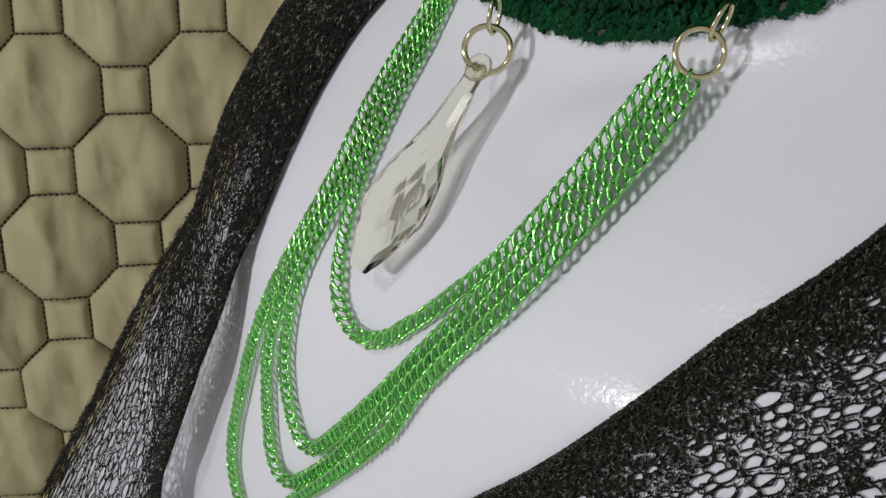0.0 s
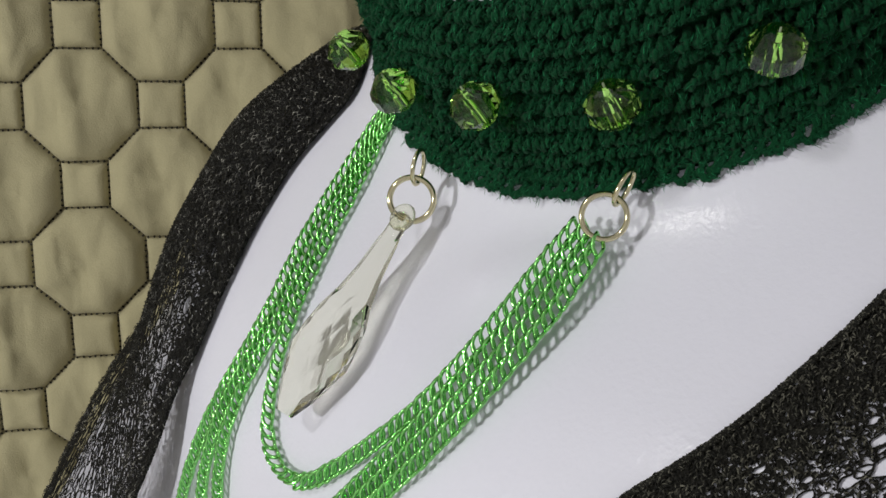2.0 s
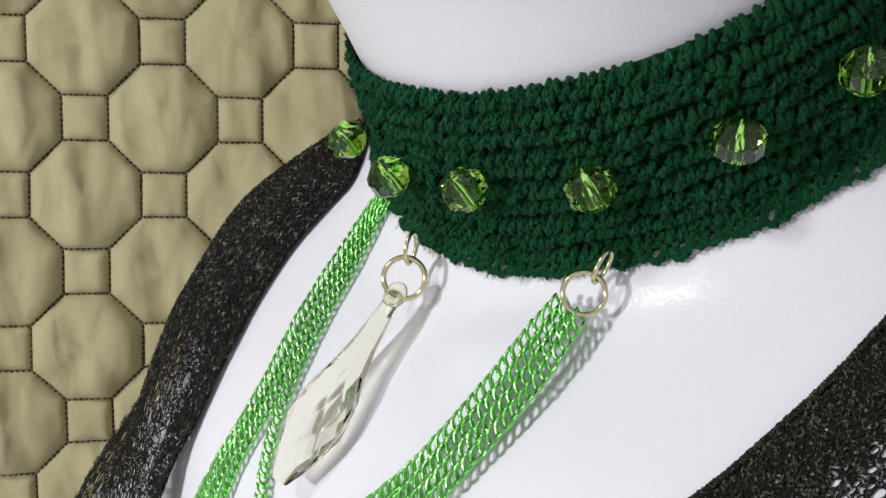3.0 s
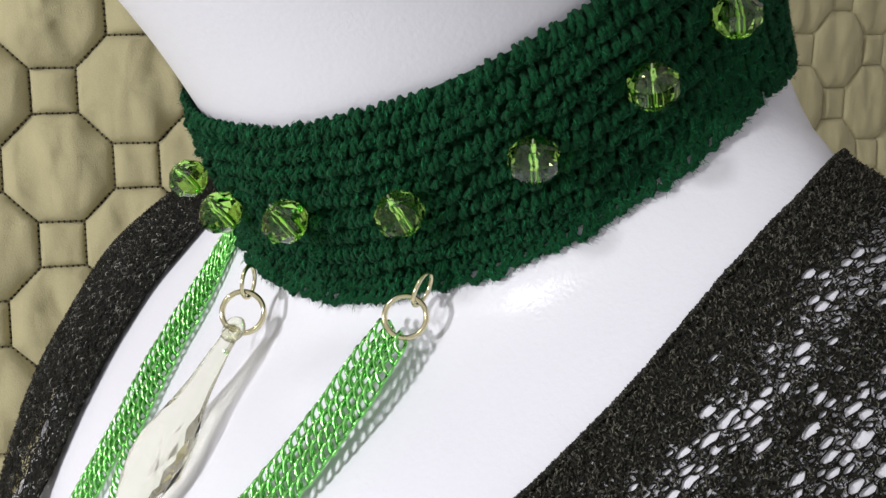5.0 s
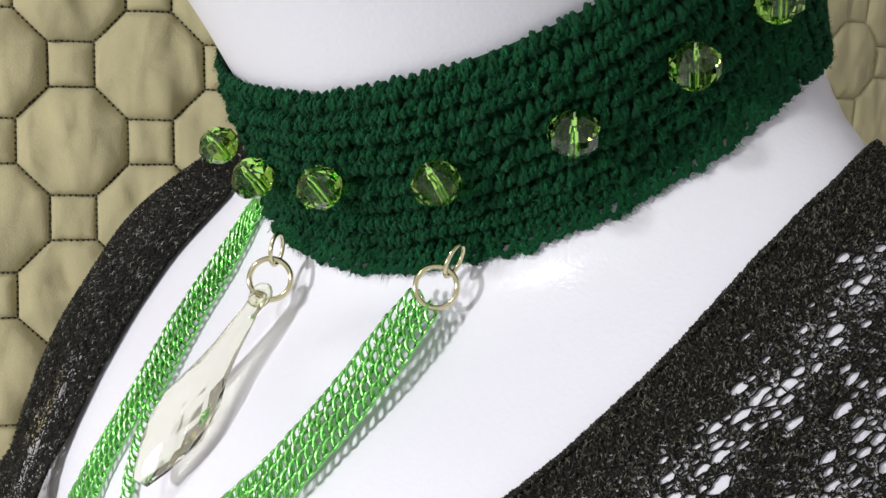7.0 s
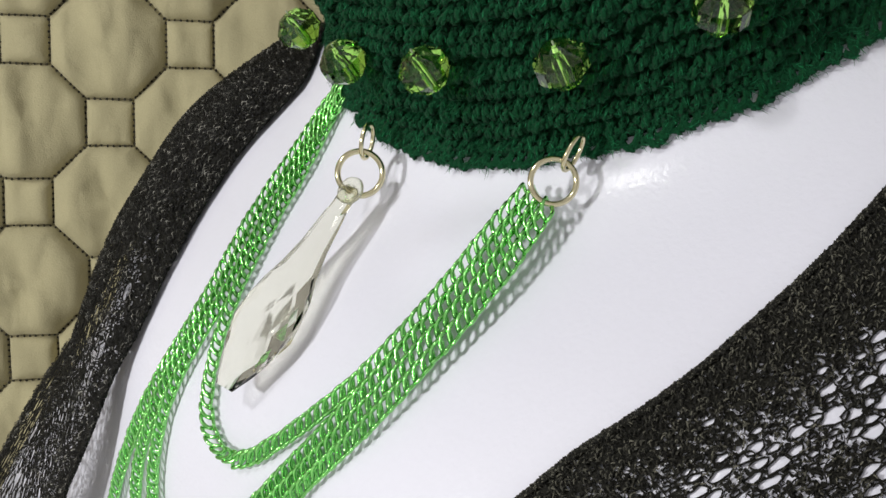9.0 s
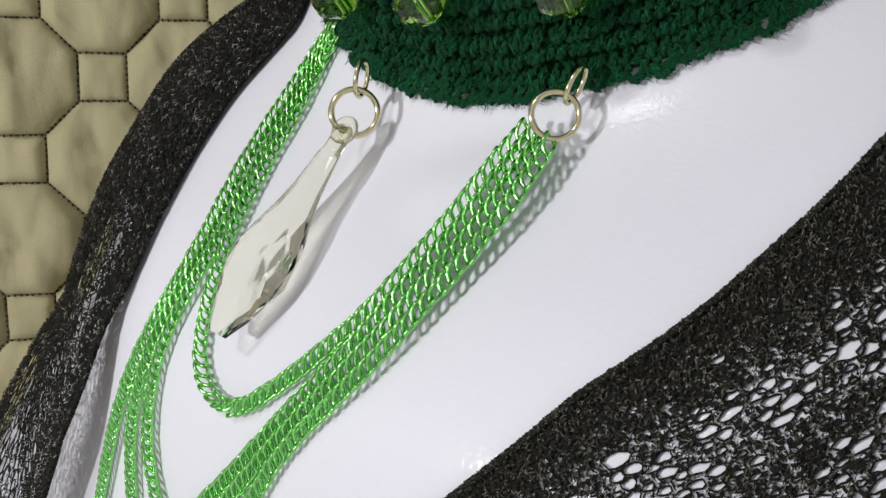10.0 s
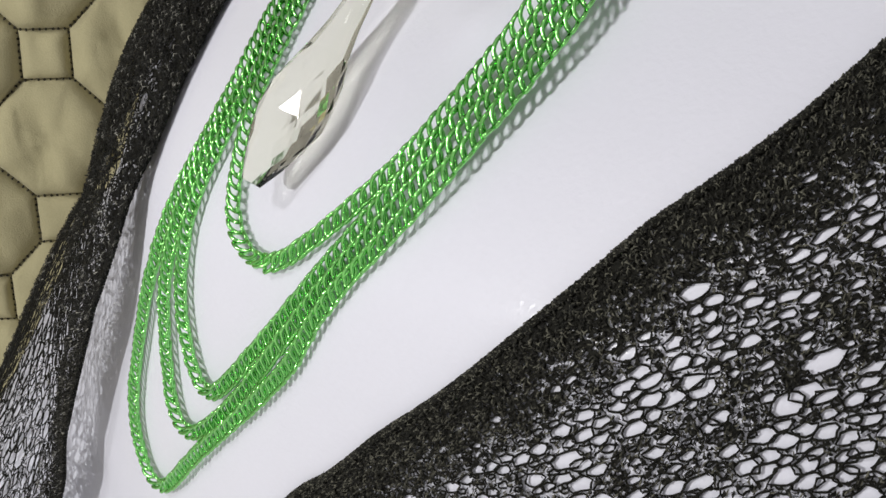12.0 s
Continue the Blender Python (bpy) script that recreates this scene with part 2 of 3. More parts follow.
# ---- the mannequin: the form's skin, found on a fine lattice and pulled onto the exact surface ----
def mannequin():
    step = 0.005
    lo, hi = np.array([-0.16, 0.0, 0.0025]), np.array([0.30, 0.44, 0.615])
    n = ((hi - lo) / step).astype(int) + 1
    axes = [lo[c] + step * np.arange(n[c]) for c in range(3)]
    grid = np.stack(np.meshgrid(*axes, indexing="ij"), axis=-1)
    inside = np.concatenate([body(slab.reshape(-1, 3)) for slab in grid]).reshape(n) < 0
    inside[:, :, 0] = False
    cells = np.zeros(n - 1, int)
    for dx in (0, 1):
        for dy in (0, 1):
            for dz in (0, 1):
                cells += inside[dx:n[0] - 1 + dx, dy:n[1] - 1 + dy, dz:n[2] - 1 + dz]
    mixed = (cells > 0) & (cells < 8)
    index = -np.ones(n - 1, int)
    index[mixed] = np.arange(mixed.sum())
    verts = lo + step * (np.argwhere(mixed) + 0.5)
    low = verts[:, 2] < 0.02
    verts = onto(verts)
    verts[low, 2] = np.clip(verts[low, 2], 0.001, 0.02)
    faces = []
    for c in range(3):
        a, b = [d for d in range(3) if d != c]
        head, tail = [slice(None)] * 3, [slice(None)] * 3
        head[c], tail[c] = slice(1, None), slice(None, -1)
        flip = inside[tuple(head)] != inside[tuple(tail)]
        for e in np.argwhere(flip):
            if 1 <= e[a] < n[a] - 1 and 1 <= e[b] < n[b] - 1:
                q = []
                for da, db in ((-1, -1), (0, -1), (0, 0), (-1, 0)):
                    o = e.copy()
                    o[a] += da
                    o[b] += db
                    q.append(index[tuple(o)])
                if min(q) >= 0:
                    out = inside[tuple(e)] != (c == 1)
                    faces.append(tuple(q) if out else tuple(q[::-1]))
    return tagged(part("mannequin", mesh_of("mannequin", verts, faces, SKIN)), "glossy white plastic mannequin bust with bare neck and chest", "mannequin")


mannequin()


# ---- the quilt: puffed octagons and squares, sewn along every seam ----
PITCH, HALF_SIDE = 0.0329, 0.0096


def bend(u):
    """Heading of the quilt's line along its length u (0 at x = -0.13), in radians."""
    return np.radians(5.4 + 21.6 / (1 + np.exp(-(u - 0.16) / 0.02)))


U = np.linspace(-0.6, 1.2, 1801)
QX = np.cumsum(np.cos(bend(U))) * 0.001
QY = np.cumsum(np.sin(bend(U))) * 0.001
QX += -0.1323 - np.interp(0, U, QX)
QY += 0.4095 - np.interp(0, U, QY)


def quilt_point(u, w, h):
    """Place of a point u along, w up and h proud of the quilt."""
    a = bend(u)
    drop = 0.0165 / (1 + np.exp(-(u - 0.2) / 0.03))
    sway = 0.004 * np.sin(u * 17 + w * 9) + 0.003 * np.sin(w * 23 - u * 11)
    x, y = np.interp(u, U, QX), np.interp(u, U, QY) + 0.035 * (w - 0.38)
    return np.stack([x + np.sin(a) * (h + sway), y - np.cos(a) * (h + sway), w - drop], axis=-1)


def outline(octagon, n=6):
    s, r = HALF_SIDE, PITCH - HALF_SIDE
    c = [(s, -r), (r, -s), (r, s), (s, r), (-s, r), (-r, s), (-r, -s), (-s, -r)] if octagon else [(s, -s), (s, s), (-s, s), (-s, -s)]
    pts = []
    for i in range(len(c)):
        a, b = np.array(c[i]), np.array(c[(i + 1) % len(c)])
        for k in range(n):
            pts.append(a + (b - a) * k / n)
    return np.array(pts)


RINGS = ((1.0, 0.0), (0.95, 0.42), (0.86, 0.72), (0.7, 0.92), (0.5, 1.0), (0.26, 1.0))


def patch(u0, w0, octagon):
    """One puffed patch: vertices and faces, crumpled by its own folds."""
    o = outline(octagon)
    flat = 1 - 0.45 * np.clip((u0 - 0.2) / 0.1, 0, 1)
    high = (0.0076 if octagon else 0.0044) * flat
    ph = rng.uniform(0, 6.28, 4)
    uv, hh = [], []
    for scale, up in RINGS + ((0.0, 1.0),):
        q = o * scale if scale else np.zeros((1, 2))
        fold = np.sin(q[:, 0] * 190 + ph[0] + 1.0 * np.sin(q[:, 1] * 80 + ph[1])) * 1.0 + np.sin(q[:, 0] * 420 + q[:, 1] * 70 + ph[2]) * 0.55
        uv.append(q)
        hh.append(high * up + (0.0019 if octagon else 0.0009) * flat * up * fold + (0.0003 * np.sin(q[:, 0] * 900 + q[:, 1] * 900 + ph[3]) if scale == 0.95 else 0))
    uv, hh = np.concatenate(uv), np.concatenate(hh)
    v = quilt_point(uv[:, 0] + u0, uv[:, 1] + w0, hh)
    n, f = len(o), []
    for r in range(len(RINGS) - 1):
        for i in range(n):
            f.append((r * n + i, r * n + (i + 1) % n, (r + 1) * n + (i + 1) % n, (r + 1) * n + i))
    last = (len(RINGS) - 1) * n
    f += [(last + i, last + (i + 1) % n, last + n) for i in range(n)]
    return v, f


def quilt():
    q = thing("quilt", "sage-green cotton quilt with stitched octagon and square patches, hanging upright", "quilt", (0, 0.42, 0.02))
    inv = Matrix.Translation((0, -0.42, -0.02))
    rest_v, rest_f, base = [], [], 0
    dots_v, dots_f = [], []
    for k in range(-14, 32):
        for l in range(-11, 13):
            u0, w0 = k * PITCH, 0.3798 + l * PITCH
            octagon = (k + l) % 2 != 0
            v, f = patch(u0, w0, octagon)
            near = (-0.14 < u0 < 0.13 and 0.21 < w0 < 0.56) or (0.36 < u0 < 0.62 and 0.40 < w0 < 0.60)
            if near:
                ob = part("patch", mesh_of("patch", v, f, CLOTH), q)
                ob.matrix_parent_inverse = inv
            else:
                rest_v.append(v)
                rest_f += [tuple(i + base for i in face) for face in f]
                base += len(v)
            # needle holes along the seams: raised dots coloured dark as if shaded
            if -0.2 < u0 < 0.3 and w0 > 0.18:
                o = outline(True, 8)
                for i in range(len(o) if octagon else 0):
                    if i // 8 in (4, 6):
                        continue
                    a, b = o[i], o[(i + 1) % len(o)]
                    d = (b - a) / np.linalg.norm(b - a)
                    p = np.array([-d[1], d[0]])
                    c = (a + b) / 2 + rng.normal(0, 0.00012, 2)
                    t, wd = d * rng.uniform(0.00050, 0.00064), p * rng.uniform(0.00060, 0.00076)
                    hexagon = np.array([c + t * np.cos(x) + wd * np.sin(x) for x in np.arange(6) * np.pi / 3])
                    n0 = len(dots_v) * 7
                    dots_v.append(quilt_point(np.append(hexagon[:, 0], c[0]) + u0, np.append(hexagon[:, 1], c[1]) + w0, np.array([0.0016] * 6 + [0.0021])))
                    dots_f += [(n0 + x, n0 + (x + 1) % 6, n0 + 6) for x in range(6)]
    for name, v, f, m, label in (("quilt_cover", np.concatenate(rest_v), rest_f, CLOTH, ""), ("stitching", np.concatenate(dots_v), dots_f, STITCH_HOLES, "dark olive dots painting the shade in needle holes along the seams")):
        ob = tagged(part(name, mesh_of(name, v, f, m), q, label), kind="stuff")
        ob.matrix_parent_inverse = inv


quilt()

# ---- the choker: a knitted band round the neck ----
E1 = np.cross(AXIS, [0, 0, 1.0])
E1 /= np.linalg.norm(E1)
E2 = np.cross(AXIS, E1)
LOW, TOP = -0.0210, 0.0156


def round_neck(a, v, r):
    """Place at angle a (radians) round the neck, v along it, r from its axis."""
    a, v, r = np.broadcast_arrays(a, v, r)
    return NECK + r[..., None] * (np.cos(a)[..., None] * E1 + np.sin(a)[..., None] * E2) + v[..., None] * AXIS


def band_radius(v, a):
    """Outer radius of the band: hugging at its top, standing off at its lower edge and slack at one side."""
    slack = -0.0014 / (1 + np.exp(-(np.mod(a, 2 * np.pi) - 3.15) / 0.12)) / (1 + np.exp((np.mod(a, 2 * np.pi) - 5.2) / 0.25))
    return ease(v, [(LOW, 0.0655), (-0.012, 0.0645), (0, 0.0635), (0.010, 0.0625), (TOP, 0.0605)]) + slack - 0.0026 * np.exp(-((np.degrees(np.mod(a, 2 * np.pi)) - 42) / 22) ** 2) - 0.0016 * np.exp(-((np.degrees(np.mod(a, 2 * np.pi)) - 200) / 22) ** 2)


def dip(a, v):
    """The band's height v, drawn down a little at the throat and up at the side."""
    deg = np.degrees(np.mod(a, 2 * np.pi))
    low = -0.0029 * np.exp(-((deg - 92) / 26) ** 2)
    high = 0.0004 / (1 + np.exp(-(deg - 125) / 10))
    return v + np.where(v < 0, low * v / LOW, high * v / TOP)


def choker():
    c = thing("choker", "dark green hand-knitted wool choker band round the mannequin's neck", "choker", tuple(NECK))
    inv = Matrix.Translation(tuple(-NECK))
    # the inner cloth
    n, prof = 160, []
    for v in np.linspace(LOW + 0.001, TOP - 0.001, 12):
        prof.append((v, -0.0026))
    for v in np.linspace(TOP - 0.001, LOW + 0.001, 12):
        prof.append((v, -0.0046))
    prof = np.array(prof)
    a = np.arange(n)[:, None] * 2 * np.pi / n
    verts = round_neck(a, dip(a, prof[None, :, 0]), band_radius(prof[None, :, 0], a) + prof[None, :, 1]).reshape(-1, 3)
    deep = body(verts) < 0.0007
    verts[deep] = onto(verts[deep], 0.0007)
    m = len(prof)
    i, j = np.meshgrid(np.arange(n), np.arange(m), indexing="ij")
    faces = np.stack([i * m + j, ((i + 1) % n) * m + j, ((i + 1) % n) * m + (j + 1) % m, i * m + (j + 1) % m], axis=-1).reshape(-1, 4)
    ob = part("backing", mesh_of("backing", verts, faces, YARN), c)
    ob.matrix_parent_inverse = inv
    # the courses: each a row of plump slanting stitches, with a groove between one row and the next
    courses, stitch = 11, 0.00195
    wide = (TOP - LOW) / courses
    paths = []
    for w in range(courses):
        count = int(2 * np.pi * 0.0635 / stitch) + int(rng.integers(-4, 5))
        q = np.linspace(-1, 1, 13)
        drift = np.interp(np.arange(count), np.linspace(0, count, 40), rng.normal(0, 0.0004, 40))
        for k in range(count):
            a0 = (k + rng.normal(0, 0.13)) * 2 * np.pi / count
            lean = rng.normal(0.00125, 0.00028) / 0.0635
            tall = wide * rng.normal(0.40, 0.05)
            bulge = rng.normal(0.0021, 0.00045)
            sway = rng.normal(0, 1.0)
            mid_a = a0 + lean * np.sin(q * 1.4)
            mid_v = LOW + wide * (w + 0.5) + tall * np.sin(q * 1.3) + drift[k] + rng.normal(0, 0.00012)
            mid_r = band_radius(np.clip(mid_v, LOW, TOP), mid_a) - 0.0023 + bulge * np.cos(q * 1.5) ** 0.6
            for ply in range(3):
                spin = 3.4 * q + ply * 2.094 + sway
                fat = 0.00043 * (1 - 0.2 * q ** 2)
                v = mid_v + fat * np.sin(spin) * 0.6
                an = mid_a - fat * np.sin(spin) * 0.75 / 0.0635
                r = mid_r + fat * np.cos(spin)
                p = round_neck(an, dip(an, v), r)
                paths.append(p)
    flat = np.concatenate(paths)
    deep = body(flat) < 0.0010
    flat[deep] = onto(flat[deep], 0.0010)
    paths = list(flat.reshape(len(paths), -1, 3))
    radii = rng.uniform(0.00042, 0.00054, len(paths))
    knit_v, knit_f = tubes(paths, radii, 5)
    knit_v = knit_v + rng.normal(0, 0.00005, knit_v.shape)
    ob = tagged(part("knitting", mesh_of("knitting", knit_v, knit_f, YARN), c), kind="stuff")
    ob.matrix_parent_inverse = inv
    # loose fibres
    hairs = 60000
    which, spot = rng.integers(0, len(paths), hairs), rng.integers(1, 12, hairs)
    track = np.stack(paths)
    p = track[which, spot]
    d = track[which, spot + 1] - track[which, spot - 1]
    d /= np.linalg.norm(d, axis=1, keepdims=True)
    outw = p - NECK - ((p - NECK) @ AXIS)[:, None] * AXIS
    outw /= np.linalg.norm(outw, axis=1, keepdims=True)
    stray = (rng.random(hairs) < 0.16)[:, None]
    d = d + rng.normal(0, 1, (hairs, 3)) * np.where(stray, 0.9, 0.22)
    d /= np.linalg.norm(d, axis=1, keepdims=True)
    lean = rng.normal(0, 0.7, hairs)[:, None]
    p = p + 0.0006 * (np.cos(lean) * outw + np.sin(lean) * np.cross(d, outw))
    ln = rng.uniform(0.0007, 0.0017, hairs)[:, None]
    s = np.cross(d, outw)
    s /= np.linalg.norm(s, axis=1, keepdims=True) + 1e-9
    mid = p + d * ln * 0.55 + outw * 0.00012
    end = p + d * ln + rng.normal(0, 0.0002, (hairs, 3))
    t = 0.000045
    verts = np.stack([p - s * t, p + s * t, mid + s * t, mid - s * t, end], axis=1).reshape(-1, 3)
    o = np.arange(hairs)[:, None] * 5
    faces = [tuple(x) for x in (o + [0, 1, 2, 3]).tolist()] + [tuple(x) for x in (o + [3, 2, 4]).tolist()]
    ob = tagged(part("fuzz", mesh_of("fuzz", verts, faces, FUZZ), c), kind="stuff")
    ob.matrix_parent_inverse = inv


choker()


# ---- faceted beads sewn along the band ----
def bead_mesh():
    n, levels = 12, ((-0.0037, 0.0012), (-0.0034, 0.0023), (-0.0013, 0.0043), (0.0013, 0.0043), (0.0034, 0.0023), (0.0037, 0.0012))
    v, f = [], []
    for k, (z, r) in enumerate(levels):
        for i in range(n):
            a = (i + 0.5 * (k // 2 % 2)) * 2 * np.pi / n
            v.append((r * np.cos(a), r * np.sin(a), z))
    for k in range(len(levels) - 1):
        for i in range(n):
            a, b, c, d = k * n + i, k * n + (i + 1) % n, (k + 1) * n + (i + 1) % n, (k + 1) * n + i
            f += [(a, b, c, d)] if k in (0, 4) else [(a, b, d), (b, c, d)]
    # the hole through the bead
    m = len(levels) * n
    for z in (-0.0037, 0.0037):
        for i in range(n):
            a = i * 2 * np.pi / n
            v.append((0.0005 * np.cos(a), 0.0005 * np.sin(a), z))
    for i in range(n):
        j = (i + 1) % n
        f += [(i, m + i, m + j, j), (5 * n + i, 5 * n + j, m + n + j, m + n + i), (m + i, m + n + i, m + n + j, m + j)]
    return mesh_of("bead", v, f, PERIDOT, False)


BEAD = bead_mesh()
for k, ang in enumerate((55.6, 75.1, 93.5, 113.7, 134.6, 154.3, 173.7)):
    a = radians(ang)
    v = (0, -0.0002, 0.0007, -0.0009, 0.0001, 0.0006, -0.0003)[k]
    place = round_neck(a, v, 0.0675)
    outw = np.cos(a) * E1 + np.sin(a) * E2
    turn = frame_of(np.cross(AXIS, outw), AXIS) @ Euler((radians(rng.uniform(-14, 14)), radians(rng.uniform(-16, 16)), radians(rng.uniform(0, 30)))).to_matrix()
    b = thing("bead", "faceted peridot-green glass bead sewn to the knitted choker", "bead", tuple(place), "beads on the choker")
    b.rotation_mode = "QUATERNION"
    b.rotation_quaternion = turn.to_quaternion()
    part("glass_body", BEAD, b)
    part("sewing_thread", mesh_of("sewing_thread", *tubes([[(0, 0, -0.0043), (0, 0, 0), (0, 0, 0.0043)]], 0.00018), PALE_THREAD), b, "pale sewing thread through the hole")


# ---- the jump rings at the band's lower edge ----
def ring(name, label, centre, x, z, radius, wire, long=1.0):
    t = thing(name, label, "ring", tuple(centre), "jump rings")
    t.rotation_mode = "QUATERNION"
    t.rotation_quaternion = frame_of(x, z).to_quaternion()
    part("wire", mesh_of("wire", *torus(radius * long, radius, wire, 36, 10), GOLD), t)


RING_A, RING_B = np.array([0.0079, 0.1750, 0.4270]), np.array([0.0392, 0.1510, 0.4297])
TO_EYE = np.array([-0.05, -0.95, 0.25])
ring("jump_ring", "round pale gold wire ring holding the crystal drop", RING_A, (1, 0, 0), TO_EYE, 0.0041, 0.00056)
ring("jump_ring", "round pale gold wire ring holding the green chains", RING_B, (1, 0, 0.3), TO_EYE, 0.0037, 0.00050)
ring("connector_ring", "oval pale gold link between choker and ring", RING_A + np.array([0.0012, 0.0014, 0.0058]), (0.15, 0.1, 1), (0.9, -0.45, 0), 0.0022, 0.00042, 1.45)
ring("connector_ring", "oval pale gold link between choker and ring", RING_B + np.array([0.0032, 0.0012, 0.0046]), (0.5, 0.1, 1), (0.75, -0.65, -0.4), 0.0021, 0.00042, 1.5)


# ---- the crystal drop ----
def crystal():
    top, tip = np.array([0.0056, 0.1722, 0.4232]), np.array([-0.0149, 0.1585, 0.3915])
    length = np.linalg.norm(tip - top)
    c = thing("crystal_pendant", "clear faceted teardrop crystal hanging from a gold ring", "pendant", tuple(top))
    c.rotation_mode = "QUATERNION"
    c.rotation_quaternion = frame_of(tip - top, (-0.5, -0.75, 0.3)).to_quaternion()
    n = 10
    levels = ((-0.0020, 0.0012), (-0.0012, 0.0018), (0.0028, 0.0019), (0.0040, 0.0022), (0.0110, 0.0031), (0.0160, 0.0042), (0.0200, 0.0054), (0.0240, 0.0063), (0.0280, 0.0064), (0.0320, 0.0054), (0.0360, 0.0038), (length - 0.0002, 0.0019))
    v, f = [], []
    for k, (x, r) in enumerate(levels):
        deep = 0.66 if k < 4 else 0.56
        for i in range(n):
            a = (i + (0.5 if k in (6, 8, 10) else 0.0)) * 2 * np.pi / n
            flute = 0.84 if k in (3, 4, 5) and i % 2 else 1.0
            v.append((x, flute * r * np.cos(a), deep * flute * r * np.sin(a)))
    for k in range(len(levels) - 1):
        for i in range(n):
            a, b, e, d = k * n + i, k * n + (i + 1) % n, (k + 1) * n + (i + 1) % n, (k + 1) * n + i
            f += [(a, b, d), (b, e, d)] if k in (5, 7, 9) else ([(a, b, e), (a, e, d)] if k in (6, 8, 10) else [(a, b, e, d)])
    f.append(tuple(range(n))[::-1])
    last = (len(levels) - 1) * n
    f.append(tuple(last + i for i in range(n)))
    part("crystal_drop", mesh_of("crystal_drop", v, f, CRYSTAL, False), c)
    loop_v, loop_f = torus(0.0019, 0.0016, 0.0009, 16, 8)
    part("pierced_top", mesh_of("pierced_top", loop_v + np.array([-0.0012, 0, 0]), loop_f, FROSTED), c, "frosted yellowish pierced top")


crystal()

# ---- four green chains, from the far side of the choker to the gold ring ----
STRANDS = (
    [(0.0034, 0.1990, 0.4400), (0.0002, 0.2002, 0.4335), (-0.0087, 0.1909, 0.4182), (-0.0165, 0.1782, 0.4044), (-0.0194, 0.1711, 0.3934), (-0.0189, 0.1646, 0.3820),
     (-0.0133, 0.1578, 0.3784), (-0.0042, 0.1520, 0.3849), (0.0104, 0.1474, 0.3996), (0.0236, 0.1511, 0.4139), (0.0351, 0.1534, 0.4282)],
    [(0.0030, 0.2000, 0.4400), (-0.0008, 0.2016, 0.4334), (-0.0104, 0.1924, 0.4179), (-0.0186, 0.1799, 0.4040), (-0.0279, 0.1750, 0.3853), (-0.0318, 0.1741, 0.3667),
     (-0.0294, 0.1715, 0.3520), (-0.0258, 0.1678, 0.3507), (-0.0169, 0.1590, 0.3620), (-0.0042, 0.1495, 0.3791), (0.0104, 0.1455, 0.3974), (0.0249, 0.1488, 0.4131), (0.0361, 0.1521, 0.4273)],
    [(0.0022, 0.2014, 0.4400), (-0.0018, 0.2030, 0.4332), (-0.0122, 0.1940, 0.4177), (-0.0205, 0.1814, 0.4036), (-0.0304, 0.1774, 0.3844), (-0.0364, 0.1791, 0.3631),
     (-0.0358, 0.1784, 0.3417), (-0.0313, 0.1735, 0.3397), (-0.0203, 0.1623, 0.3526), (-0.0042, 0.1487, 0.3766), (0.0107, 0.1436, 0.3953), (0.0261, 0.1465, 0.4123), (0.0371, 0.1508, 0.4265)],
    [(0.0014, 0.2026, 0.4400), (-0.0031, 0.2047, 0.4331), (-0.0140, 0.1955, 0.4174), (-0.0224, 0.1829, 0.4032), (-0.0328, 0.1796, 0.3836), (-0.0427, 0.1865, 0.3582),
     (-0.0480, 0.1932, 0.3327), (-0.0432, 0.1884, 0.3192), (-0.0304, 0.1726, 0.3363), (-0.0110, 0.1534, 0.3615), (-0.0042, 0.1481, 0.3739), (0.0111, 0.1418, 0.3933), (0.0274, 0.1444, 0.4115), (0.0381, 0.1495, 0.4257)],
)


def curb_link():
    """An oval wire link, twisted about its length so that it lies flat in the next one."""
    v, f = torus(0.00210, 0.00092, 0.00037, 18, 6)
    turn = v[:, 0] / 0.0020 * radians(62)
    y, z = v[:, 1] * np.cos(turn) - v[:, 2] * np.sin(turn), v[:, 1] * np.sin(turn) + v[:, 2] * np.cos(turn)
    return mesh_of("link", np.stack([v[:, 0], y, z], axis=1), f, GREEN)


LINK = curb_link()
NAMES = ("shortest bright green metal curb chain, hanging inside the others", "bright green metal curb chain on the white chest", "bright green metal curb chain on the white chest", "longest bright green metal curb chain on the white chest")
for knots, label in zip(STRANDS, NAMES):
    p = along(knots, 0.00205)
    chain = thing("chain", label, "chain", tuple(p[len(p) // 2]), "green chains")
    inv = Matrix.Translation(-Vector(p[len(p) // 2]))
    foot = int(np.argmin(p[:, 2]))
    gap = np.maximum(body(p), 0)
    rest = np.where(np.arange(len(p)) < foot, 0.0009 + 0.15 * gap, np.maximum(0.0009, gap - 0.0003))
    rest = np.convolve(np.pad(rest, 4, "edge"), np.ones(9) / 9, "valid")
    p = onto(p, rest)
    for _ in range(4):
        p[1:-1] = (p[:-2] + 2 * p[1:-1] + p[2:]) / 4
    t = np.gradient(p, axis=0)
    g, n = normal(p)
    for i in range(len(p)):
        m = frame_of(t[i], g[i]) @ Euler((radians((32 if i > foot else -32) + rng.normal(0, 3)), radians(rng.normal(0, 4)), radians(36 + rng.normal(0, 3)))).to_matrix()
        ob = part("link", LINK, chain)
        ob.matrix_parent_inverse = inv
        ob.matrix_basis = Matrix.Translation(p[i]) @ m.to_4x4()


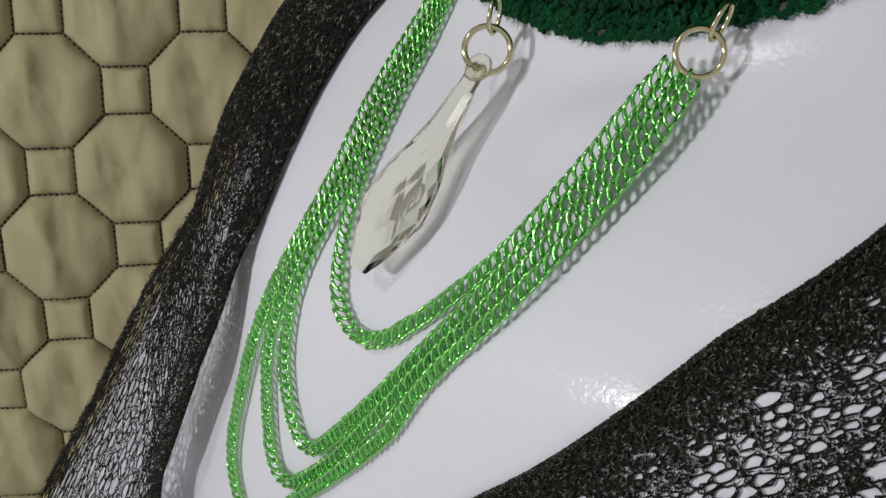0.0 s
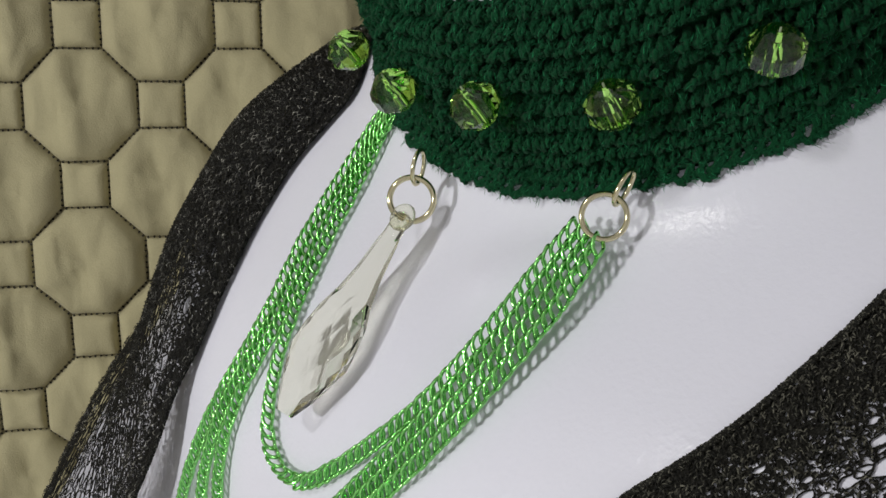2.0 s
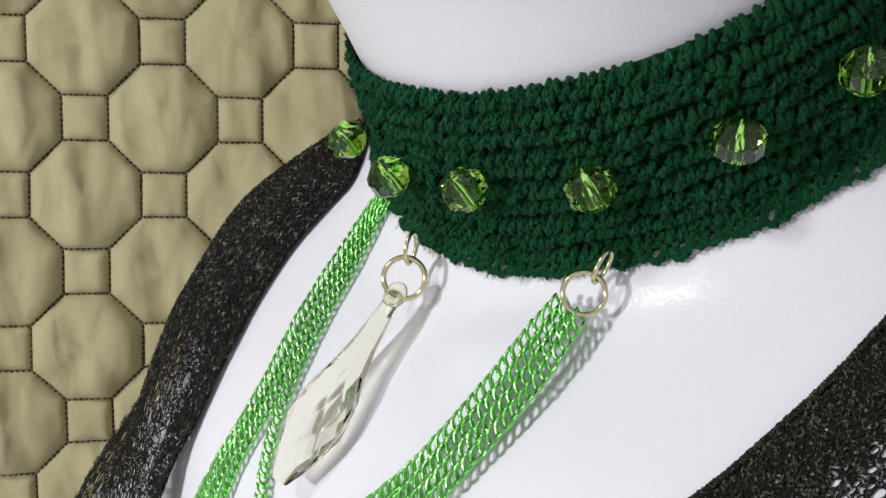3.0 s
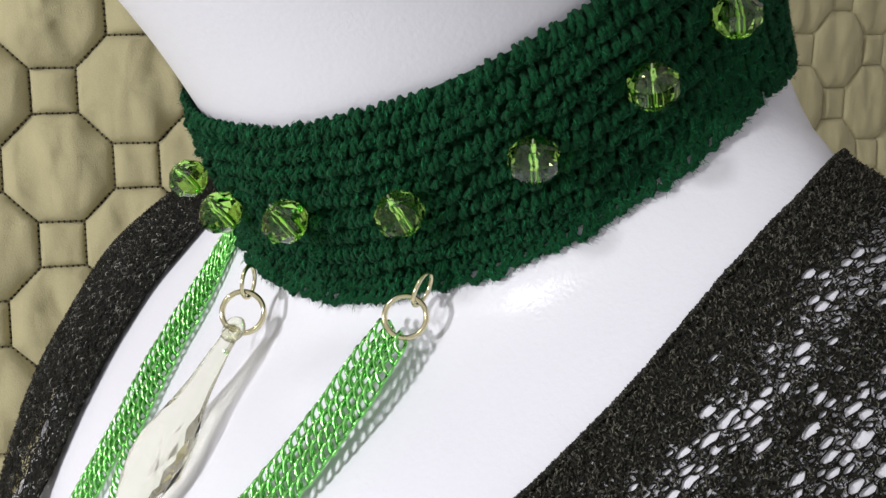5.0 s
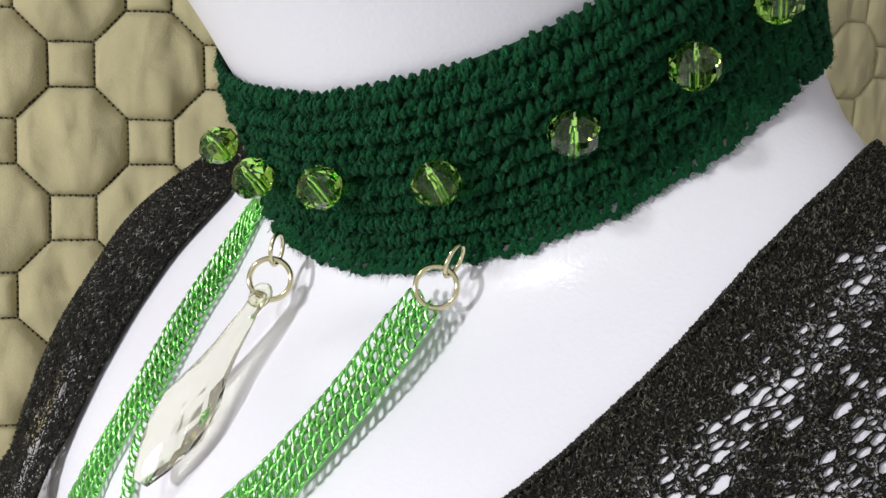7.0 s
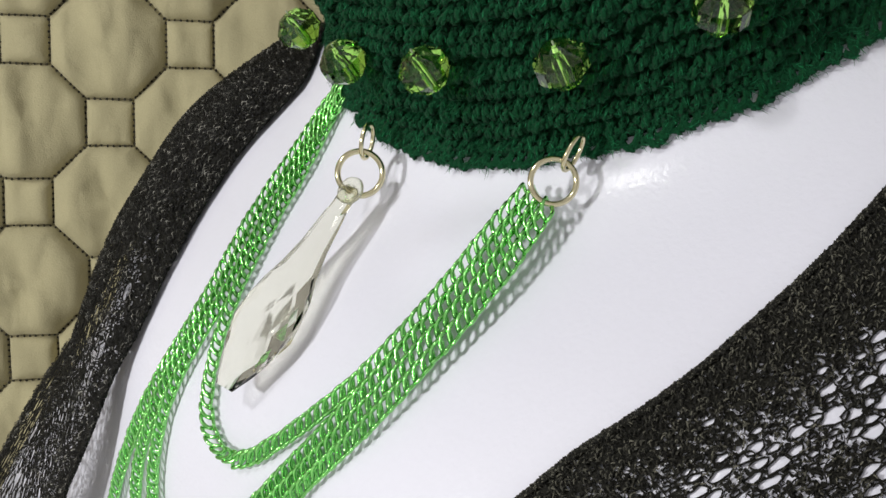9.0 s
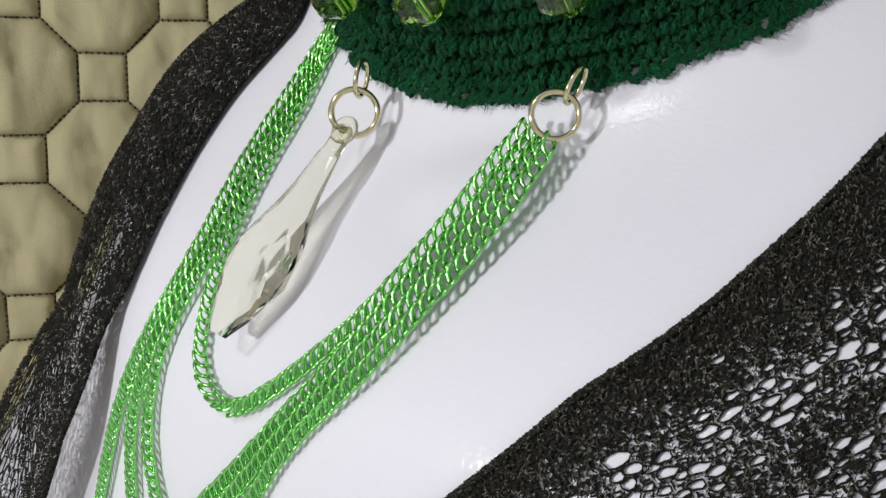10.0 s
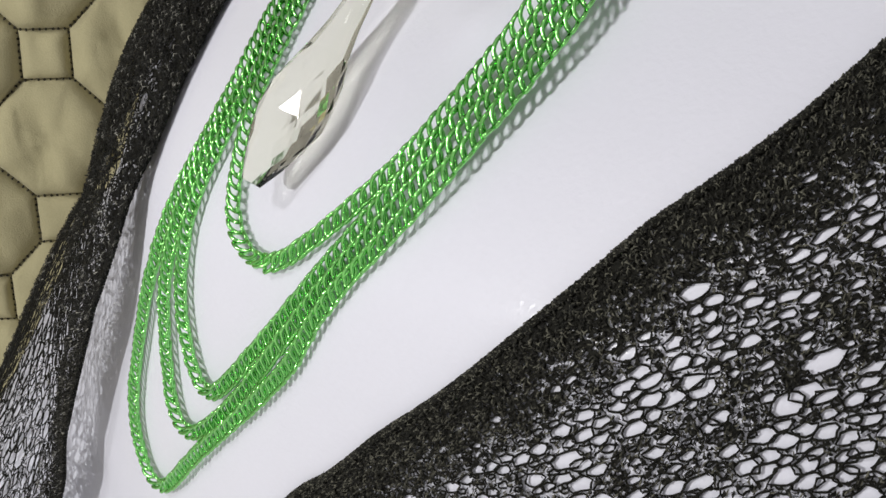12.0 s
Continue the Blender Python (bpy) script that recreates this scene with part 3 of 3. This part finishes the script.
# ---- the shawl: two openwork panels of black yarn over the shoulders ----
def sheet(edge, way, width, lift, nu):
    """A net of places that starts at an edge and runs over the form: (nu, nv, 3)."""
    p = along(edge, 0.0015)
    base = lift(0.0, np.linspace(0, 1, len(p)))
    p = onto(p, base)
    rows, du = [p], width / (nu - 1)
    for k in range(1, nu):
        g, n = normal(p)
        g = g / n
        t = np.gradient(p, axis=0)
        w = np.cross(g, t) * way
        w /= np.linalg.norm(w, axis=1, keepdims=True)
        for _ in range(3 if way > 0 else 40):
            w[1:-1] = (w[:-2] + w[1:-1] + w[2:]) / 3
        w /= np.linalg.norm(w, axis=1, keepdims=True)
        p = p + w * du
        p = onto(p, lift(k * du, np.linspace(0, 1, len(p))))
        q = p.copy()
        for _ in range(4 if way > 0 else 16):
            q[1:-1] = (q[:-2] + 2 * q[1:-1] + q[2:]) / 4
        p = q
        rows.append(p)
    return np.stack(rows)


def panel(name, net, width, openness, parent, inv, seed, cell, count, stroke, hole, yarn, slant):
    """A matted knit: a thin ground with eyelets left open, under many short strokes of yarn.
    openness(u, v): how many of the eyelets are open, 0 to 1. hole: (spacing along, spacing across, half length, half width)."""
    r = np.random.default_rng(seed)
    nu, nv = net.shape[:2]
    length = np.linalg.norm(np.diff(net[nu // 3], axis=0), axis=1).sum()

    def at(u, v):
        a, b = np.clip(u / width, -0.01, 0.9999) * (nu - 1), np.clip(v / length, 0, 0.9999) * (nv - 1)
        i, j = np.maximum(a, 0).astype(int), b.astype(int)
        x, y = (a - i)[..., None], (b - j)[..., None]
        return net[i, j] * (1 - x) * (1 - y) + net[i + 1, j] * x * (1 - y) + net[i, j + 1] * (1 - x) * y + net[i + 1, j + 1] * x * y

    along_gap, across_gap, half_long, half_wide = hole
    ku, kv = int(width / across_gap) + 2, int(length / along_gap) + 3
    su = (np.arange(ku)[:, None] + 0.5 + r.normal(0, 0.13, (ku, kv))) * across_gap
    sv = (np.arange(kv)[None, :] + 0.5 * (np.arange(ku)[:, None] % 2) + r.normal(0, 0.16, (ku, kv))) * along_gap
    luck = r.random((ku, kv))
    patchy = 0.5 + 0.5 * np.sin(su * 160 + 2 * np.sin(sv * 55)) * np.sin(sv * 70 + su * 35 + 1)
    chance = openness(su, sv / length) * (0.85 + 0.3 * patchy)
    size = np.clip((chance - luck) * 4, 0, 1) ** 0.4 * r.uniform(0.42, 1.1, (ku, kv)) * np.where(r.random((ku, kv)) < 0.14, 1.35, 1.0) * (1 + 0.25 * np.clip((sv / length - 0.35) / 0.3, 0, 1) * np.clip((su - 0.014) / 0.02, 0, 1))
    size = np.where((size == 0) & (luck < openness(su, sv / length) * 2.2), 0.36, size)

    def open_at(u, v):
        """Below 1 inside an eyelet."""
        best = np.full(np.shape(u), 9.0)
        i0 = np.floor(u / across_gap - 0.5).astype(int)
        for di in (-1, 0, 1, 2):
            i = np.clip(i0 + di, 0, ku - 1)
            j0 = np.floor(v / along_gap - 0.5 * (i % 2)).astype(int)
            for dj in (-1, 0, 1, 2):
                j = np.clip(j0 + dj, 0, kv - 1)
                s = size[i, j] + 1e-6
                d = ((u - su[i, j]) / (half_wide * s)) ** 2 + ((v - sv[i, j] + (u - su[i, j]) * 0.5) / (half_long * s)) ** 2
                best = np.minimum(best, np.where(s > 0.05, d, 9))
        return best

    gu, gv = int(width / cell), int(length / cell)
    uu, vv = np.meshgrid(np.arange(gu + 1) * cell, np.arange(gv + 1) * cell, indexing="ij")
    jag = uu + r.normal(0, cell * 0.18, uu.shape)
    ground = at(jag, vv + r.normal(0, cell * 0.18, vv.shape)) + r.normal(0, 0.00008, (*uu.shape, 3))
    ring = open_at(uu[:-1, :-1] + cell / 2, vv[:-1, :-1] + cell / 2)
    keep = ring > 1.05
    low = np.clip((vv[:-1, :-1] / length - 0.45) / 0.2, 0, 1) * np.clip((uu[:-1, :-1] - 0.002) / 0.008, 0, 1)
    keep &= r.random(keep.shape) > 0.02 + 0.42 * np.clip(openness(uu[:-1, :-1], vv[:-1, :-1] / length), 0, 1) + 0.3 * low
    i, j = np.nonzero(keep)
    w = gv + 1
    faces = np.stack([i * w + j, (i + 1) * w + j, (i + 1) * w + j + 1, i * w + j + 1], axis=1)
    ob = part(name, mesh_of(name, ground.reshape(-1, 3), faces, BLACK_YARN), parent)
    ob.matrix_parent_inverse = inv
    # the yarn round each eyelet
    i, j = np.nonzero((size > 0.25) & (su < width - 0.002) & (su > 0.002) & (sv < length) & (sv > 0))
    x = np.linspace(0, 2 * np.pi, 11)[None, :]
    k = size[i, j][:, None] * r.uniform(0.8, 1.25, (len(i), 11))
    du = half_wide * k * np.cos(x)
    loops = at(su[i, j][:, None] + du, sv[i, j][:, None] + half_long * k * np.sin(x) - du * 0.5) + r.normal(0, 0.00006, (len(i), 11, 3))
    loops[:, -1] = loops[:, 0]
    ob = tagged(part("eyelet_yarn", mesh_of("eyelet_yarn", *tubes(list(loops), 0.00017, 4), BLACK_YARN), parent), kind="stuff")
    ob.matrix_parent_inverse = inv
    # the selvedge: a cord of small knots along the edge
    e = np.arange(0.0006, length - 0.001, 0.00016)
    knot = np.sin(e / 0.00115 * np.pi + np.interp(e, np.arange(0, length, 0.004), r.normal(0, 1.2, len(np.arange(0, length, 0.004)))))
    g, m = normal(at(0 * e, e))
    cords = []
    for k in range(3):
        turn = e / 0.00115 * np.pi + k * 2.094
        cords.append(at(0.00035 + 0.00045 * np.cos(turn) * (0.6 + 0.4 * knot), e) + (g / m) * (0.0003 + 0.00035 * np.sin(turn)[:, None]))
    ob = tagged(part("selvedge", mesh_of("selvedge", *tubes(cords, 0.00030, 5), BLACK_YARN), parent), kind="stuff")
    ob.matrix_parent_inverse = inv
    # strokes of yarn
    u, v = r.uniform(0, width, count), r.uniform(0, length, count)
    edge = r.random(count) < 0.06
    u = np.where(edge, r.uniform(-0.0002, 0.0007, count), u)
    near = open_at(u, v)
    thin = r.random(count) < 1 - 0.35 * np.clip(openness(u, v / length), 0, 1)
    ok = thin & (near > 1.15) | ((near > 0.3) & (r.random(count) < 0.10))
    slope = np.where(edge, r.normal(0, 0.25, count), r.normal(slant[0], slant[1], count))
    ln = r.uniform(0.55, 1.3, count) * stroke
    du, dv = np.sin(slope) * ln / 2, np.cos(slope) * ln / 2
    ok &= (open_at(u - du, v - dv) > 0.9) & (open_at(u + du, v + dv) > 0.9) & (open_at(u + du / 2, v + dv / 2) > 0.9) & (open_at(u - du / 2, v - dv / 2) > 0.9)
    u, v, du, dv = u[ok], v[ok], du[ok], dv[ok]
    n = len(u)
    g, m = normal(at(u, v))
    out = g / m
    a = at(np.maximum(u - du, -0.0003), v - dv) + out * r.uniform(0.0, 0.0005, n)[:, None]
    b = at(u + du, v + dv) + out * r.uniform(0.0, 0.0005, n)[:, None]
    mid = (a + b) / 2 + out * r.uniform(0.0002, 0.0007, n)[:, None]
    t = b - a
    t /= np.linalg.norm(t, axis=1, keepdims=True) + 1e-9
    x = np.cross(t, out)
    fat = r.uniform(0.00007, 0.00014, n)[:, None]
    rings = []
    for c, k in ((a, 0.6), (mid, 1.0), (b, 0.6)):
        rings += [c + x * fat * k, c + out * fat * k, c - x * fat * k]
    verts = np.stack(rings, axis=1).reshape(-1, 3)
    o = np.arange(n)[:, None] * 9
    quads = [o + q for q in ([0, 1, 4, 3], [1, 2, 5, 4], [3, 4, 7, 6], [4, 5, 8, 7])]
    ob = tagged(part("matted_yarn", mesh_of("matted_yarn", verts, np.concatenate(quads), yarn), parent), kind="stuff")
    ob.matrix_parent_inverse = inv


shawl = thing("shawl", "black openwork knitted shawl with tinsel glints painted in its colour, draped over both shoulders", "shawl", (0.06, 0.2, 0.44))
shawl_inv = Matrix.Translation((-0.06, -0.2, -0.44))
NEAR_EDGE = [(0.158, 0.205, 0.460), (0.1153, 0.1495, 0.4551), (0.0985, 0.1387, 0.4441), (0.0900, 0.1349, 0.4372), (0.0815, 0.1314, 0.4295), (0.0730, 0.1283, 0.4218), (0.0645, 0.1258, 0.4150), (0.0560, 0.1234, 0.4087), (0.0477, 0.1223, 0.4028),
             (0.0390, 0.1228, 0.3961), (0.0305, 0.1240, 0.3871), (0.0220, 0.1270, 0.3779), (0.0135, 0.1325, 0.3679), (0.0050, 0.1396, 0.3582), (-0.0035, 0.1471, 0.3472), (-0.0116, 0.1547, 0.3377), (-0.03, 0.172, 0.31)]
FAR_EDGE = [(0.030, 0.262, 0.452), (0.0010, 0.2270, 0.4420), (-0.0105, 0.2215, 0.4345), (-0.0195, 0.2175, 0.4250), (-0.0263, 0.2110, 0.4150), (-0.0310, 0.2030, 0.4050), (-0.0356, 0.1970, 0.3950), (-0.0405, 0.1930, 0.3850), (-0.0448, 0.1900, 0.3750), (-0.0490, 0.1895, 0.3650),
            (-0.0528, 0.1920, 0.3550), (-0.0572, 0.1964, 0.3450), (-0.0616, 0.2015, 0.3350), (-0.0661, 0.2075, 0.3250), (-0.0705, 0.2142, 0.3150), (-0.0770, 0.2235, 0.2950), (-0.083, 0.232, 0.270)]
near_net = sheet(NEAR_EDGE, 1, 0.15, lambda u, v: 0.0004 + 0 * u * v, 60)
far_net = sheet(FAR_EDGE, -1, 0.080, lambda u, v: 0.0010 + 0.0026 * np.clip(u / 0.010, 0, 1) + 0.0050 * np.clip((v - 0.47) / 0.14, 0, 1) * (1 - np.clip(u / 0.016, 0, 1)), 40)


def near_open(u, v):
    """How open the near panel is: a close border, then rows of eyelets, wider towards the chest."""
    low = np.clip((v - 0.45) / 0.2, 0, 1)
    start = 0.006 - 0.0022 * low
    rows = np.clip((u - start) / 0.008, 0, 1) * (0.60 + 0.30 * np.sin(u * 420 + 1.2))
    return rows + (0.2 + 0.3 * v) * np.clip((u - 0.025) / 0.03, 0, 1) + 0.25 * low * np.clip((u - 0.006) / 0.012, 0, 1)


def far_open(u, v):
    return np.clip((u - 0.005) / 0.005, 0, 1) * np.clip((v - 0.36) / 0.15, 0.05, 1) * 1.15


panel("knitted_panel", near_net, 0.15, near_open, shawl, shawl_inv, 3, 0.00040, 300000, 0.00078, (0.0031, 0.0016, 0.0016, 0.00082), BLACK, (0.5, 0.9))
panel("knitted_panel", far_net, 0.080, far_open, shawl, shawl_inv, 4, 0.0004, 80000, 0.0014, (0.0049, 0.0023, 0.0024, 0.00112), GLINT_BAND, (0.1, 0.4))
